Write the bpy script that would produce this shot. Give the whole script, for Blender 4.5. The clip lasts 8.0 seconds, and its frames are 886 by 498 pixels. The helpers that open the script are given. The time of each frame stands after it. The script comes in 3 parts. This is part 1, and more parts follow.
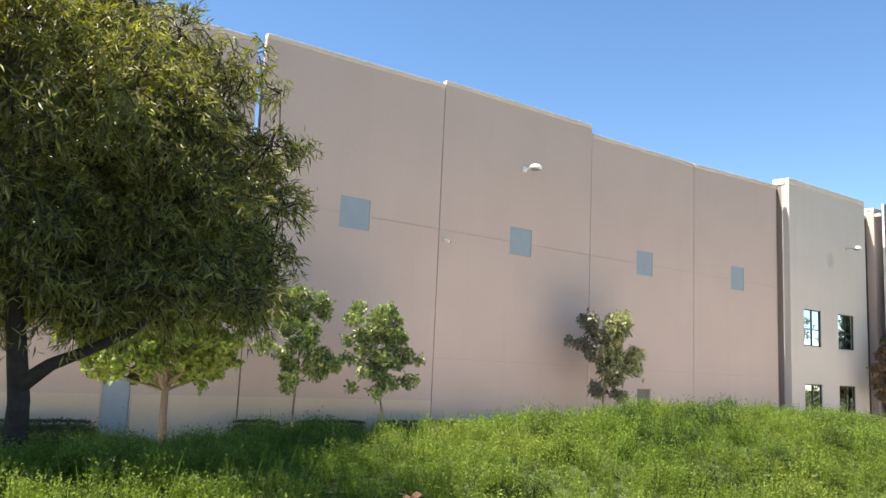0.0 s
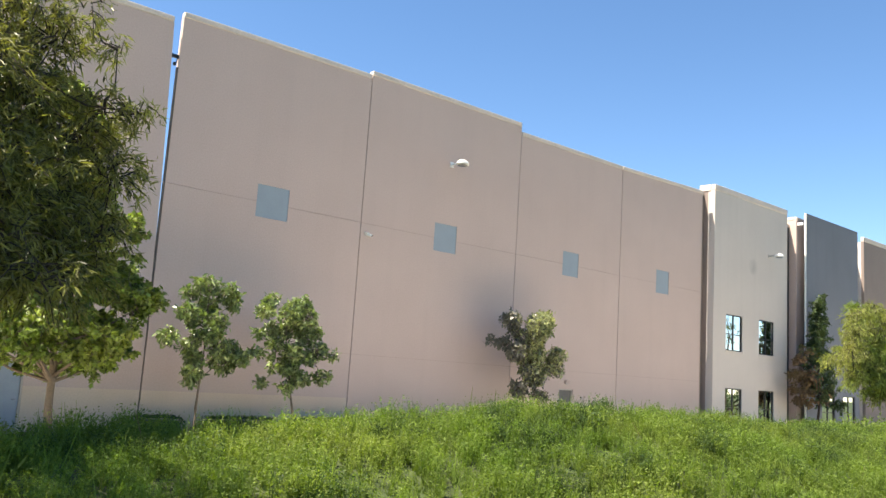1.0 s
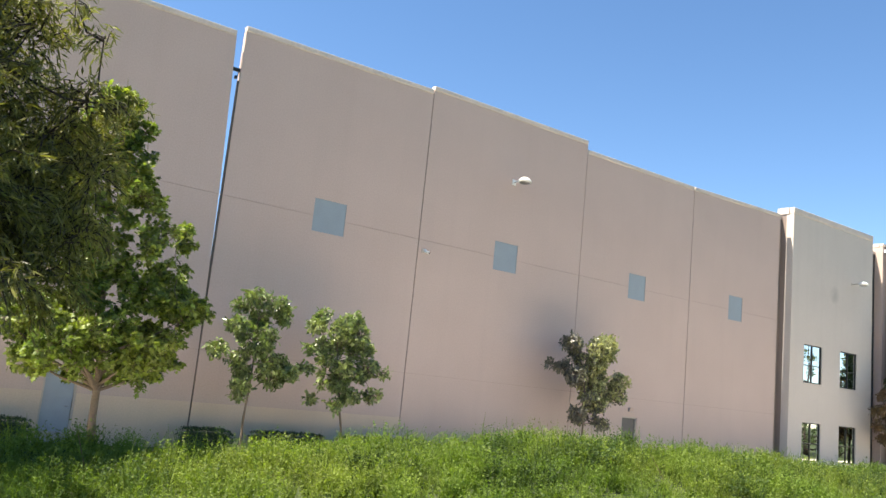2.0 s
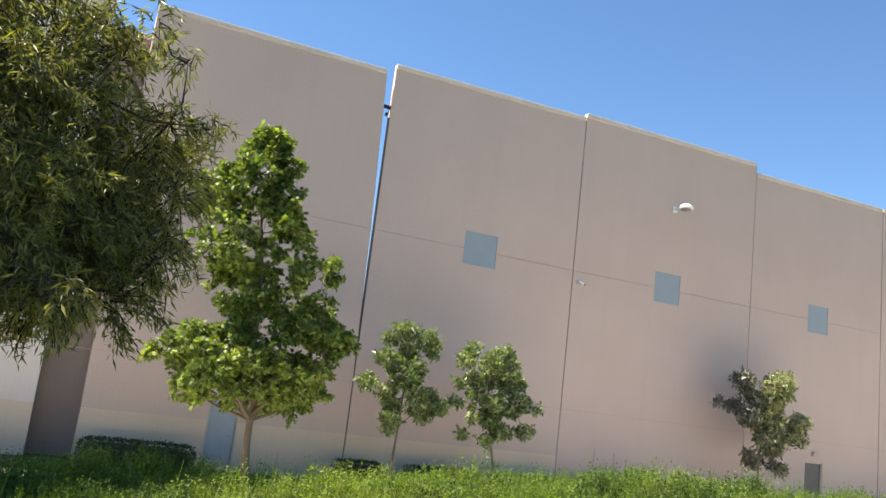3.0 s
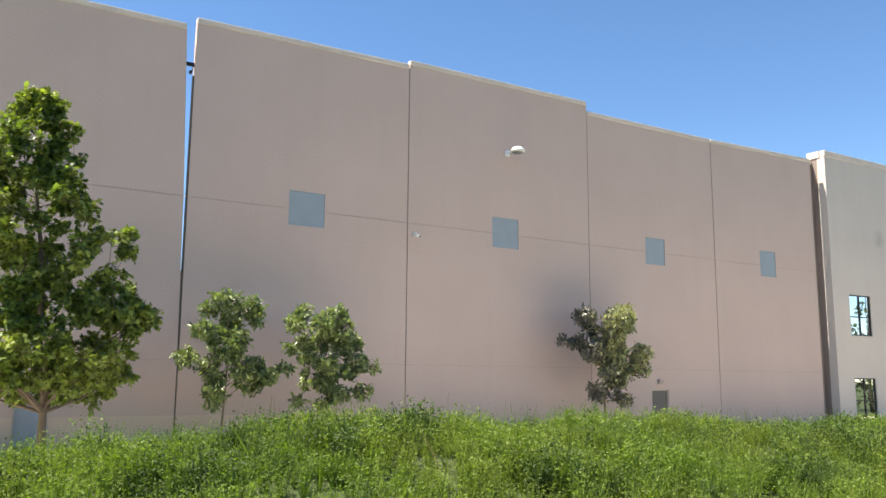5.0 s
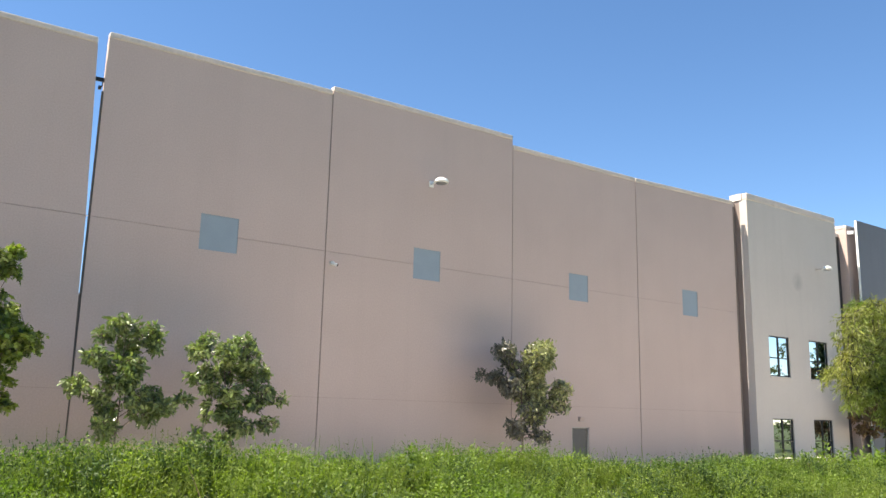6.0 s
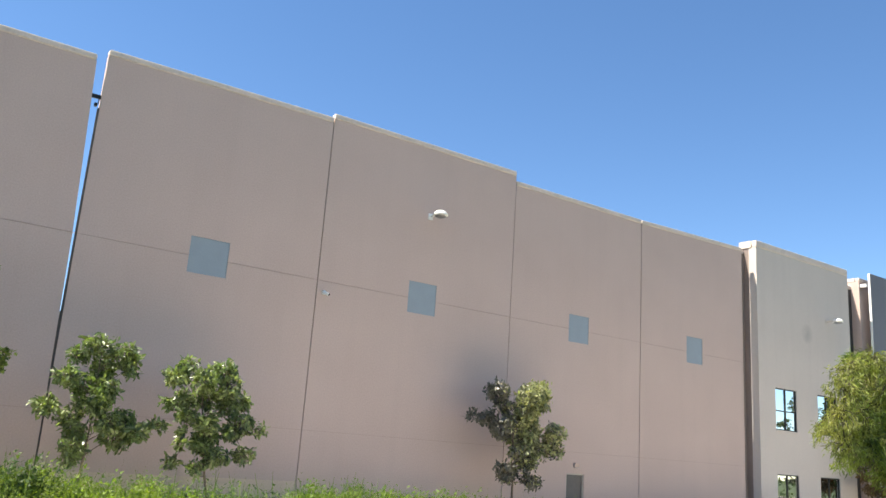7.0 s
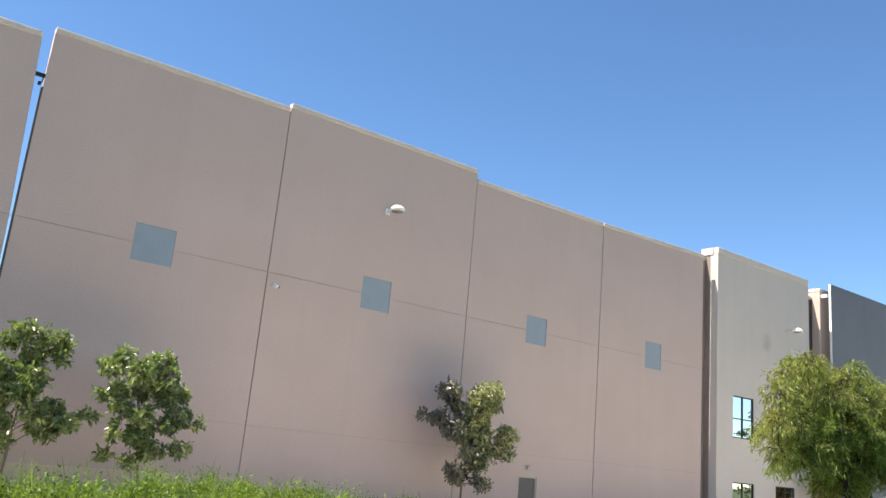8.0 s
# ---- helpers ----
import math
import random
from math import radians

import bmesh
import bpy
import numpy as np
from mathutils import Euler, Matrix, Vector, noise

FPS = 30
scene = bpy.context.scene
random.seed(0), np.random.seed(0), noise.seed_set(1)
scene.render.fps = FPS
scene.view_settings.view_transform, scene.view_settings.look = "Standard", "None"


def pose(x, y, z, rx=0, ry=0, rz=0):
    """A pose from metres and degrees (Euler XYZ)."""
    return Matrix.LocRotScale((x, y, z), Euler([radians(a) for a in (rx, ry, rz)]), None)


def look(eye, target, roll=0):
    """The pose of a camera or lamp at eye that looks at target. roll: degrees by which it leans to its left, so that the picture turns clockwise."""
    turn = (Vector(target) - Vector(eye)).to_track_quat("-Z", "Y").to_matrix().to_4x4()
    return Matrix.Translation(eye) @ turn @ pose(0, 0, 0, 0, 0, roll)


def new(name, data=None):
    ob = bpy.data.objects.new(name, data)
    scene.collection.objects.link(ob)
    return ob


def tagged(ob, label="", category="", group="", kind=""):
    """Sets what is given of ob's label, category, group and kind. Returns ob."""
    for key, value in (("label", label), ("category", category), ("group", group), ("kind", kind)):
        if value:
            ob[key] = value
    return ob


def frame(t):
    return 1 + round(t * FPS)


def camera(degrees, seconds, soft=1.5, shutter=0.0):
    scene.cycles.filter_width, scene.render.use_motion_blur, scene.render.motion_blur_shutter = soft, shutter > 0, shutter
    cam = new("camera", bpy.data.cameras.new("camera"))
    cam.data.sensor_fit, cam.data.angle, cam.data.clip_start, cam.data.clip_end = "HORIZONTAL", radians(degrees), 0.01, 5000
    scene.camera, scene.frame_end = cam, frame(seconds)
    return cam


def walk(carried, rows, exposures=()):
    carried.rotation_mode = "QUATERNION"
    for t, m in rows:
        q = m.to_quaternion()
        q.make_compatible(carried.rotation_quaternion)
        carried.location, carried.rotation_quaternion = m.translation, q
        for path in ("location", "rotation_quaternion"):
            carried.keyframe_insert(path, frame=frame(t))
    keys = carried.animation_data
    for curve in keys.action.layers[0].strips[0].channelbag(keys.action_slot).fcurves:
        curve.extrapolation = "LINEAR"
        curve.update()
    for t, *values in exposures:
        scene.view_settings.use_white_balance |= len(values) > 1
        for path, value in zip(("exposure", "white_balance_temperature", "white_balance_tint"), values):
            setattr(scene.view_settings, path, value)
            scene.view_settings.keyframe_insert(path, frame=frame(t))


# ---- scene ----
cam = camera(55.9, 8.0)
PATH = [
    (0, (-10.954, -25.007, 2.394), (-9.77, -23.422, 2.687), 2.6),
    (0.3, (-10.74, -24.996, 2.369), (-9.708, -23.305, 2.64), 3.8),
    (0.5, (-10.538, -25.01, 2.37), (-9.505, -23.318, 2.638), 4.5),
    (0.7, (-10.322, -24.989, 2.377), (-9.198, -23.358, 2.654), 4.7),
    (1, (-9.985, -24.953, 2.393), (-8.692, -23.456, 2.691), 3.7),
    (1.2, (-9.854, -24.952, 2.4), (-8.576, -23.447, 2.721), 3.1),
    (2.3, (-8.844, -24.739, 2.48), (-7.797, -23.067, 2.813), 7.0),
    (2.5, (-8.7, -24.719, 2.474), (-7.754, -22.99, 2.814), 6.9),
    (3, (-8.291, -24.667, 2.479), (-7.507, -22.865, 2.851), 6.9),
    (3.5, (-7.766, -24.557, 2.494), (-6.916, -22.782, 2.849), 4.7),
    (4, (-7.288, -24.58, 2.466), (-6.327, -22.853, 2.771), 1.9),
    (4.2, (-7.063, -24.579, 2.457), (-6.064, -22.87, 2.74), 1.5),
    (5.3, (-6.061, -24.562, 2.409), (-5.005, -22.896, 2.743), 0.6),
    (5.5, (-5.849, -24.553, 2.414), (-4.758, -22.915, 2.77), 1.6),
    (6, (-5.398, -24.504, 2.4), (-4.248, -22.917, 2.794), 1.3),
    (6.5, (-5.002, -24.48, 2.412), (-3.879, -22.882, 2.84), 2.7),
    (7, (-4.476, -24.396, 2.426), (-3.371, -22.799, 2.907), 4.0),
    (7.5, (-4.043, -24.41, 2.409), (-2.951, -22.807, 2.895), 3.7),
    (8, (-3.613, -24.371, 2.4), (-2.462, -22.81, 2.891), 5.3),
]
walk(cam, [(t, look(eye, target, roll)) for t, eye, target, roll in PATH],
     exposures=[(0, 1.60, 7200, 10.5), (4, 1.48, 7100, 10.5), (8, 1.42, 6900, 10.5)])

# ---- light ----
SUN_DIR = Vector((-2.2, 0.88, 4.2)).normalized()
SUN_EL = math.asin(SUN_DIR.z)
SUN_AZ = math.atan2(SUN_DIR.x, SUN_DIR.y)
world = bpy.data.worlds.new("sky")
scene.world = world
world.use_nodes = True
wn = world.node_tree
sky = wn.nodes.new("ShaderNodeTexSky")
sky.sky_type = "NISHITA"
sky.sun_disc = False
sky.sun_elevation = SUN_EL
sky.sun_rotation = SUN_AZ
sky.altitude = 1500
sky.air_density = 1.0
sky.dust_density = 0.05
sky.ozone_density = 3.2
wn.nodes["Background"].inputs["Strength"].default_value = 0.085
tint = wn.nodes.new("ShaderNodeHueSaturation")
tint.inputs["Hue"].default_value = 0.5
tint.inputs["Saturation"].default_value = 1.14
tint.inputs["Value"].default_value = 1.01
wn.links.new(sky.outputs["Color"], tint.inputs["Color"])
wn.links.new(tint.outputs["Color"], wn.nodes["Background"].inputs["Color"])
sun = new("sun", bpy.data.lights.new("sun", "SUN"))
sun.data.energy = 5.0
sun.data.angle = radians(0.53)
sun.data.color = (1.0, 0.95, 0.86)
sun.matrix_world = look((0, 0, 60), Vector((0, 0, 60)) - SUN_DIR)


# ---- materials ----
def material(name, base, rough=0.7, metal=0.0, grain=30.0, blotch=1.5, amount=0.12, bump=0.15, second=None,
             translucent=0.0, islands=0.0, spec=0.4, streak=0.0, bump_size=None, dark_spot=None):
    """Paint, stone, metal or leaf: base colour broken by blotches, grain, streaks and islands, with fine relief."""
    m = bpy.data.materials.new(name)
    m.use_nodes = True
    nt = m.node_tree
    b = nt.nodes["Principled BSDF"]
    link = nt.links.new
    geo = nt.nodes.new("ShaderNodeTexCoord")
    at = geo.outputs["Object"]

    def noise_at(scale, detail=4.0, vec=at):
        n = nt.nodes.new("ShaderNodeTexNoise")
        n.inputs["Scale"].default_value = scale
        n.inputs["Detail"].default_value = detail
        link(vec, n.inputs["Vector"])
        return n.outputs["Fac"]

    def mix(fac, a, c, how="MIX"):
        n = nt.nodes.new("ShaderNodeMix")
        n.data_type, n.blend_type = "RGBA", how
        if isinstance(fac, float):
            n.inputs[0].default_value = fac
        else:
            link(fac, n.inputs[0])
        for k, v in ((6, a), (7, c)):
            if isinstance(v, tuple):
                n.inputs[k].default_value = (*v, 1)
            else:
                link(v, n.inputs[k])
        return n.outputs[2]

    def spread(fac, lo, hi, a=0.0, c=1.0):
        n = nt.nodes.new("ShaderNodeMapRange")
        for k, v in ((1, lo), (2, hi), (3, a), (4, c)):
            n.inputs[k].default_value = v
        link(fac, n.inputs[0])
        return n.outputs[0]

    other = second or tuple(c * 0.72 for c in base)
    colour = mix(spread(noise_at(blotch), 0.35, 0.7, 0, 1.0), base, tuple(base[i] + (other[i] - base[i]) * min(1, amount * 4) for i in range(3)))
    grey = spread(noise_at(grain, 6), 0.3, 0.7, 1 - amount, 1 + amount)
    n = nt.nodes.new("ShaderNodeVectorMath")
    n.operation = "SCALE"
    link(colour, n.inputs[0])
    link(grey, n.inputs["Scale"])
    colour = n.outputs[0]
    if streak:
        st = nt.nodes.new("ShaderNodeMapping")
        st.inputs["Scale"].default_value = (1.3, 1.3, 0.07)
        link(at, st.inputs["Vector"])
        s = spread(noise_at(1.6, 5, st.outputs[0]), 0.5, 0.8, 0, streak)
        colour = mix(s, colour, tuple(c * 0.6 for c in base))
    # soft darkening round one point, fading outwards and broken by noise
    if dark_spot:
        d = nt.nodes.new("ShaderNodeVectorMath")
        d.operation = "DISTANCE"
        d.inputs[1].default_value = dark_spot[0]
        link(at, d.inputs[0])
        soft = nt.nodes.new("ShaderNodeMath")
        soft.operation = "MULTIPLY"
        link(spread(d.outputs["Value"], 0, dark_spot[1], dark_spot[2], 0), soft.inputs[0])
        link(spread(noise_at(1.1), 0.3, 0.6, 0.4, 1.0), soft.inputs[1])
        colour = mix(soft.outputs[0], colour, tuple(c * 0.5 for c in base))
    if islands:
        g = nt.nodes.new("ShaderNodeNewGeometry")
        r = spread(g.outputs["Random Per Island"], 0, 1, 1 - islands, 1 + islands)
        n = nt.nodes.new("ShaderNodeVectorMath")
        n.operation = "SCALE"
        link(colour, n.inputs[0])
        link(r, n.inputs["Scale"])
        colour = n.outputs[0]
    link(colour, b.inputs["Base Color"])
    b.inputs["Roughness"].default_value = rough
    b.inputs["Metallic"].default_value = metal
    b.inputs["Specular IOR Level"].default_value = spec
    if bump:
        bp = nt.nodes.new("ShaderNodeBump")
        bp.inputs["Strength"].default_value = bump
        bp.inputs["Distance"].default_value = 0.01
        link(noise_at(bump_size or grain, 6), bp.inputs["Height"])
        link(bp.outputs[0], b.inputs["Normal"])
    if translucent:
        tr = nt.nodes.new("ShaderNodeBsdfTranslucent")
        warm = nt.nodes.new("ShaderNodeVectorMath")
        warm.operation = "MULTIPLY"
        warm.inputs[1].default_value = (1.2, 1.35, 0.45)
        link(colour, warm.inputs[0])
        link(warm.outputs[0], tr.inputs["Color"])
        mx = nt.nodes.new("ShaderNodeMixShader")
        mx.inputs[0].default_value = translucent
        link(b.outputs[0], mx.inputs[1])
        link(tr.outputs[0], mx.inputs[2])
        link(mx.outputs[0], nt.nodes["Material Output"].inputs["Surface"])
    return m


TAN = material("tan_painted_concrete", (0.53, 0.411, 0.362), 0.85, grain=22, blotch=0.35, amount=0.06, bump=0.12, streak=0.08, dark_spot=((14.45, 0, 5.0), 1.45, 0.115))
BAND = material("cream_concrete", (0.60, 0.478, 0.375), 0.85, grain=22, blotch=0.5, amount=0.06, bump=0.1, streak=0.1)
COPING = material("cream_coping", (0.62, 0.53, 0.46), 0.7, grain=18, blotch=0.8, amount=0.08, streak=0.3)
BROWN = material("brown_concrete", (0.26, 0.205, 0.18), 0.85, grain=20, blotch=0.5, amount=0.08, streak=0.2)
GREY = material("warm_grey_painted_concrete", (0.56, 0.50, 0.452), 0.85, grain=22, blotch=0.4, amount=0.05, streak=0.12, dark_spot=((35.1, -0.42, 9.75), 0.55, 0.95))
PALE = material("pale_tan_painted_concrete", (0.63, 0.56, 0.52), 0.85, grain=22, blotch=0.4, amount=0.05, streak=0.1)
SLATE = material("slate_blue_painted_concrete", (0.17, 0.18, 0.205), 0.8, grain=22, blotch=0.4, amount=0.08, streak=0.2)
DARK = material("slot_shade_black", (0.035, 0.032, 0.032), 0.6, grain=22, blotch=0.5, amount=0.1)
BLUE = material("blue_grey_paint", (0.28, 0.33, 0.37), 0.6, grain=40, blotch=2, amount=0.05)
# darker copy of the wall tan, with the grooves' shade in the colour
GROOVE = material("shaded_groove_paint", (0.47, 0.36, 0.32), 0.85, amount=0.08)
SEAL = material("dark_joint_sealant", (0.125, 0.105, 0.093), 0.8, amount=0.1)
SEAL_PALE = material("dusty_joint_sealant", (0.29, 0.235, 0.205), 0.85, amount=0.15)
DOOR = material("blue_grey_steel_paint", (0.30, 0.35, 0.41), 0.5, grain=60, blotch=3, amount=0.08)
DOOR_DARK = material("dark_steel_paint", (0.13, 0.115, 0.105), 0.5, grain=60, blotch=3, amount=0.1)
FRAME = material("painted_door_frame", (0.46, 0.41, 0.36), 0.6, amount=0.06)
BLACK = material("dark_bronze_aluminium", (0.035, 0.033, 0.03), 0.4, metal=0.6, amount=0.1)
WHITE = material("white_enamel", (0.80, 0.79, 0.76), 0.35, amount=0.05)
STEEL = material("galvanised_steel", (0.35, 0.35, 0.36), 0.4, metal=0.9, amount=0.15)
LENS = material("dark_lens", (0.02, 0.02, 0.025), 0.1, amount=0.05, bump=0)
ROOF = material("grey_roof_felt", (0.30, 0.29, 0.28), 0.9, amount=0.15)
SOIL = material("weedy_soil", (0.042, 0.064, 0.017), 0.95, grain=14, blotch=0.9, amount=0.22, second=(0.042, 0.046, 0.018), bump=0.6)
BARK = material("grey_brown_bark", (0.15, 0.115, 0.085), 0.9, grain=26, blotch=4, amount=0.2, bump=0.7)
BARK_DARK = material("dark_bark", (0.05, 0.037, 0.029), 0.95, grain=24, blotch=4, amount=0.25, bump=0.9)
WILLOW = material("willow_leaf", (0.135, 0.135, 0.036), 0.42, grain=8, blotch=1.2, amount=0.2, second=(0.25, 0.235, 0.08), translucent=0.4, islands=0.6, bump=0, spec=0.5)
MAPLE = material("maple_leaf", (0.118, 0.17, 0.036), 0.42, grain=8, blotch=0.9, amount=0.2, second=(0.225, 0.255, 0.06), translucent=0.38, islands=0.6, bump=0)
LAUREL = material("laurel_leaf", (0.13, 0.18, 0.066), 0.34, grain=8, blotch=1.2, amount=0.2, second=(0.235, 0.265, 0.115), translucent=0.32, islands=0.55, bump=0, spec=0.6)
PEPPER = material("pepper_leaf", (0.18, 0.235, 0.058), 0.5, grain=6, blotch=1.1, amount=0.22, second=(0.27, 0.25, 0.075), translucent=0.45, islands=0.5, bump=0)
DARKLEAF = material("dark_leaf", (0.065, 0.098, 0.035), 0.4, grain=6, blotch=0.8, amount=0.2, translucent=0.25, islands=0.4, bump=0)
OLIVE = material("pale_olive_leaf", (0.255, 0.265, 0.14), 0.38, grain=8, blotch=1.2, amount=0.2, second=(0.33, 0.33, 0.185), translucent=0.3, islands=0.5, bump=0, spec=0.5)
BRONZE = material("shaded_bronze_leaf", (0.145, 0.138, 0.115), 0.36, grain=8, blotch=1.2, amount=0.2, translucent=0.2, islands=0.4, bump=0)
RUST = material("rust_red_leaf", (0.155, 0.085, 0.05), 0.5, grain=6, blotch=0.8, amount=0.2, second=(0.13, 0.10, 0.045), translucent=0.25, islands=0.35, bump=0)
HEDGE = material("clipped_hedge_leaf", (0.035, 0.06, 0.022), 0.45, grain=8, blotch=2, amount=0.2, translucent=0.2, islands=0.4, bump=0)
BUSH = material("dark_weed_leaf", (0.065, 0.105, 0.03), 0.6, spec=0.25, grain=5, blotch=0.7, amount=0.2, translucent=0.35, islands=0.5, bump=0)
STAKE = material("reddish_weathered_wood", (0.12, 0.062, 0.038), 0.85, grain=40, blotch=5, amount=0.2, bump=0.6, streak=0.4)
WEED = material("weed_leaf", (0.125, 0.190, 0.034), 0.62, spec=0.25, grain=3, blotch=0.8, amount=0.24, second=(0.185, 0.225, 0.05), translucent=0.44, islands=0.36, bump=0)
CONCRETE = material("worn_driveway_concrete", (0.68, 0.61, 0.49), 0.85, grain=20, blotch=0.6, amount=0.1, bump=0.2)
DRY = material("dry_stalk", (0.17, 0.115, 0.06), 0.8, amount=0.2, islands=0.3, bump=0)

GLASS = bpy.data.materials.new("window_glass")
GLASS.use_nodes = True
gb = GLASS.node_tree.nodes["Principled BSDF"]
gb.inputs["Base Color"].default_value = (0.80, 0.83, 0.83, 1)
gb.inputs["Metallic"].default_value = 1.0
gb.inputs["Roughness"].default_value = 0.015


# ---- mesh helpers ----
def empty(name, at=(0, 0, 0)):
    e = new(name)
    e.matrix_world = Matrix.Translation(at)
    return e


def part(name, bm, mat, parent=None, label="", smooth=False):
    """One mesh object from a bmesh, under a thing or a part; the bmesh is in world metres."""
    me = bpy.data.meshes.new(name)
    bm.normal_update()
    bm.to_mesh(me)
    bm.free()
    me.materials.append(mat)
    if smooth:
        me.shade_smooth()
    ob = new(name, me)
    if parent:
        bpy.context.view_layer.update()
        ob.parent = parent
        ob.matrix_parent_inverse = parent.matrix_world.inverted()
    if label:
        ob["label"] = label
    return ob


def part_np(name, verts, faces, mat, parent=None, label=""):
    me = bpy.data.meshes.new(name)
    me.from_pydata(verts.tolist() if hasattr(verts, "tolist") else verts, [], faces.tolist() if hasattr(faces, "tolist") else faces)
    me.materials.append(mat)
    ob = new(name, me)
    if parent:
        bpy.context.view_layer.update()
        ob.parent = parent
        ob.matrix_parent_inverse = parent.matrix_world.inverted()
    if label:
        ob["label"] = label
    return ob


def box(bm, x0, x1, y0, y1, z0, z1, bevel=0.0):
    b2 = bmesh.new()
    bmesh.ops.create_cube(b2, size=1)
    bmesh.ops.scale(b2, vec=(x1 - x0, y1 - y0, z1 - z0), verts=b2.verts)
    bmesh.ops.translate(b2, vec=((x0 + x1) / 2, (y0 + y1) / 2, (z0 + z1) / 2), verts=b2.verts)
    if bevel:
        bmesh.ops.bevel(b2, geom=b2.edges[:], offset=bevel, segments=2, affect="EDGES", profile=0.5)
    me = bpy.data.meshes.new("tmp")
    b2.to_mesh(me)
    b2.free()
    bm.from_mesh(me)
    bpy.data.meshes.remove(me)
    return bm


def boxes(rows, bevel=0.0):
    bm = bmesh.new()
    for r in rows:
        box(bm, *r, bevel)
    return bm


def tube(bm, pts, radii, sides=8):
    """A tapered round limb through points."""
    rings = []
    for i, p in enumerate(pts):
        p = Vector(p)
        d = (Vector(pts[min(i + 1, len(pts) - 1)]) - Vector(pts[max(i - 1, 0)])).normalized()
        q = d.to_track_quat("Z", "Y")
        rings.append([bm.verts.new(p + q @ Vector((radii[i] * math.cos(a), radii[i] * math.sin(a), 0)))
                      for a in (2 * math.pi * k / sides for k in range(sides))])
    for a, b in zip(rings, rings[1:]):
        for k in range(sides):
            bm.faces.new((a[k], a[(k + 1) % sides], b[(k + 1) % sides], b[k]))
    bm.faces.new(rings[-1])
    bm.faces.new(rings[0][::-1])
    return bm


def scatter(template, faces, places, frames, sizes):
    """Copies of a small leaf mesh at many places: one vertex array and one face list."""
    v = np.einsum("nij,kj->nki", frames, template) * sizes[:, None, None] + places[:, None, :]
    k = len(template)
    f = (np.asarray(faces)[None] + (np.arange(len(places)) * k)[:, None, None])
    return v.reshape(-1, 3), f.reshape(-1, np.asarray(faces).shape[1])


def leaf_frames(rng, ways, flat=0.5):
    """Turns that send a leaf's length (y) along ways, its face turned up by flat."""
    y = ways / np.linalg.norm(ways, axis=1, keepdims=True)
    up = rng.normal(size=y.shape) * (1 - flat) + np.array([0, 0, 1.0]) * flat
    x = np.cross(y, up)
    x /= np.linalg.norm(x, axis=1, keepdims=True) + 1e-9
    z = np.cross(x, y)
    return np.stack([x, y, z], -1)


# leaf shapes: (points, quads); length 1 along y
BLADE = (np.array([(-.04, 0, 0), (.04, 0, 0), (.075, .45, .04), (-.075, .45, .04), (.008, 1, -.06), (-.008, 1, -.06)]), [(0, 1, 2, 3), (3, 2, 4, 5)])
SLIM = (np.array([(0, 0, 0), (.085, .4, .02), (0, 1, -.08), (-.085, .4, .02)]), [(0, 1, 2, 3)])
LANCE = (np.array([(-.02, 0, 0), (.02, 0, 0), (.16, .35, .03), (0, .35, -.03), (-.16, .35, .03), (.10, .7, .0), (0, .7, -.05), (-.10, .7, .0), (0, 1, -.16)]),
         [(0, 1, 3, 3), (1, 2, 3, 3), (0, 3, 4, 4), (3, 2, 5, 6), (4, 3, 6, 7), (6, 5, 8, 8), (7, 6, 8, 8)])
OVAL = (np.array([(-.03, 0, 0), (.03, 0, 0), (.2, .3, .04), (0, .3, -.02), (-.2, .3, .04), (.19, .65, .02), (0, .65, -.03), (-.19, .65, .02), (0, 1, -.08)]),
        [(0, 1, 3, 3), (1, 2, 3, 3), (0, 3, 4, 4), (3, 2, 5, 6), (4, 3, 6, 7), (6, 5, 8, 8), (7, 6, 8, 8)])
LOBED = (np.array([(0, 0, 0), (.35, .1, -.04), (.22, .34, .03), (.52, .55, -.05), (.2, .62, .02), (0, 1.02, -.06), (-.2, .62, .02), (-.52, .55, -.05), (-.22, .34, .03), (-.35, .1, -.04), (0, .4, .05)]),
         [(0, 1, 2, 10), (10, 2, 3, 4), (10, 4, 5, 6), (10, 6, 7, 8), (10, 8, 9, 0)])


def clean(faces):
    return [tuple(dict.fromkeys(f)) for f in faces]


# ---- ground ----
def step(a, b, v):
    t = min(1.0, max(0.0, (v - a) / (b - a)))
    return t * t * (3 - 2 * t)


CREST_X = (-14, -10, -8, -7, -6.2, -5.4, -4.6, -3.8, -3, -1, 1, 4, 10, 24, 36)
CREST_Z = (1.58, 1.66, 1.75, 1.76, 1.80, 1.90, 1.99, 2.01, 1.98, 1.93, 1.88, 1.80, 1.72, 1.6, 0.3)


def crest(x):
    return float(np.interp(x, CREST_X, CREST_Z))


def height(x, y):
    near = step(-24.4, -19.9, y)
    far = 1 - step(-19.0, -12.2, y)
    low = 0.78 if y < -19.9 else 0.0
    z = low + (crest(x) - low) * (near if y < -19.9 else far)
    rough = noise.noise(Vector((x * 0.7, y * 0.7, 0))) * 0.06 + noise.noise(Vector((x * 2.1, y * 2.1, 4))) * 0.03
    return z + rough * step(-25, -22.5, y) * (1 - step(-16, -8, y))


def spaced(dense_lo, dense_hi, n, reach):
    out = np.geomspace(0.5, reach, 22)
    return np.concatenate([dense_lo - out[::-1], np.linspace(dense_lo, dense_hi, n), dense_hi + out])


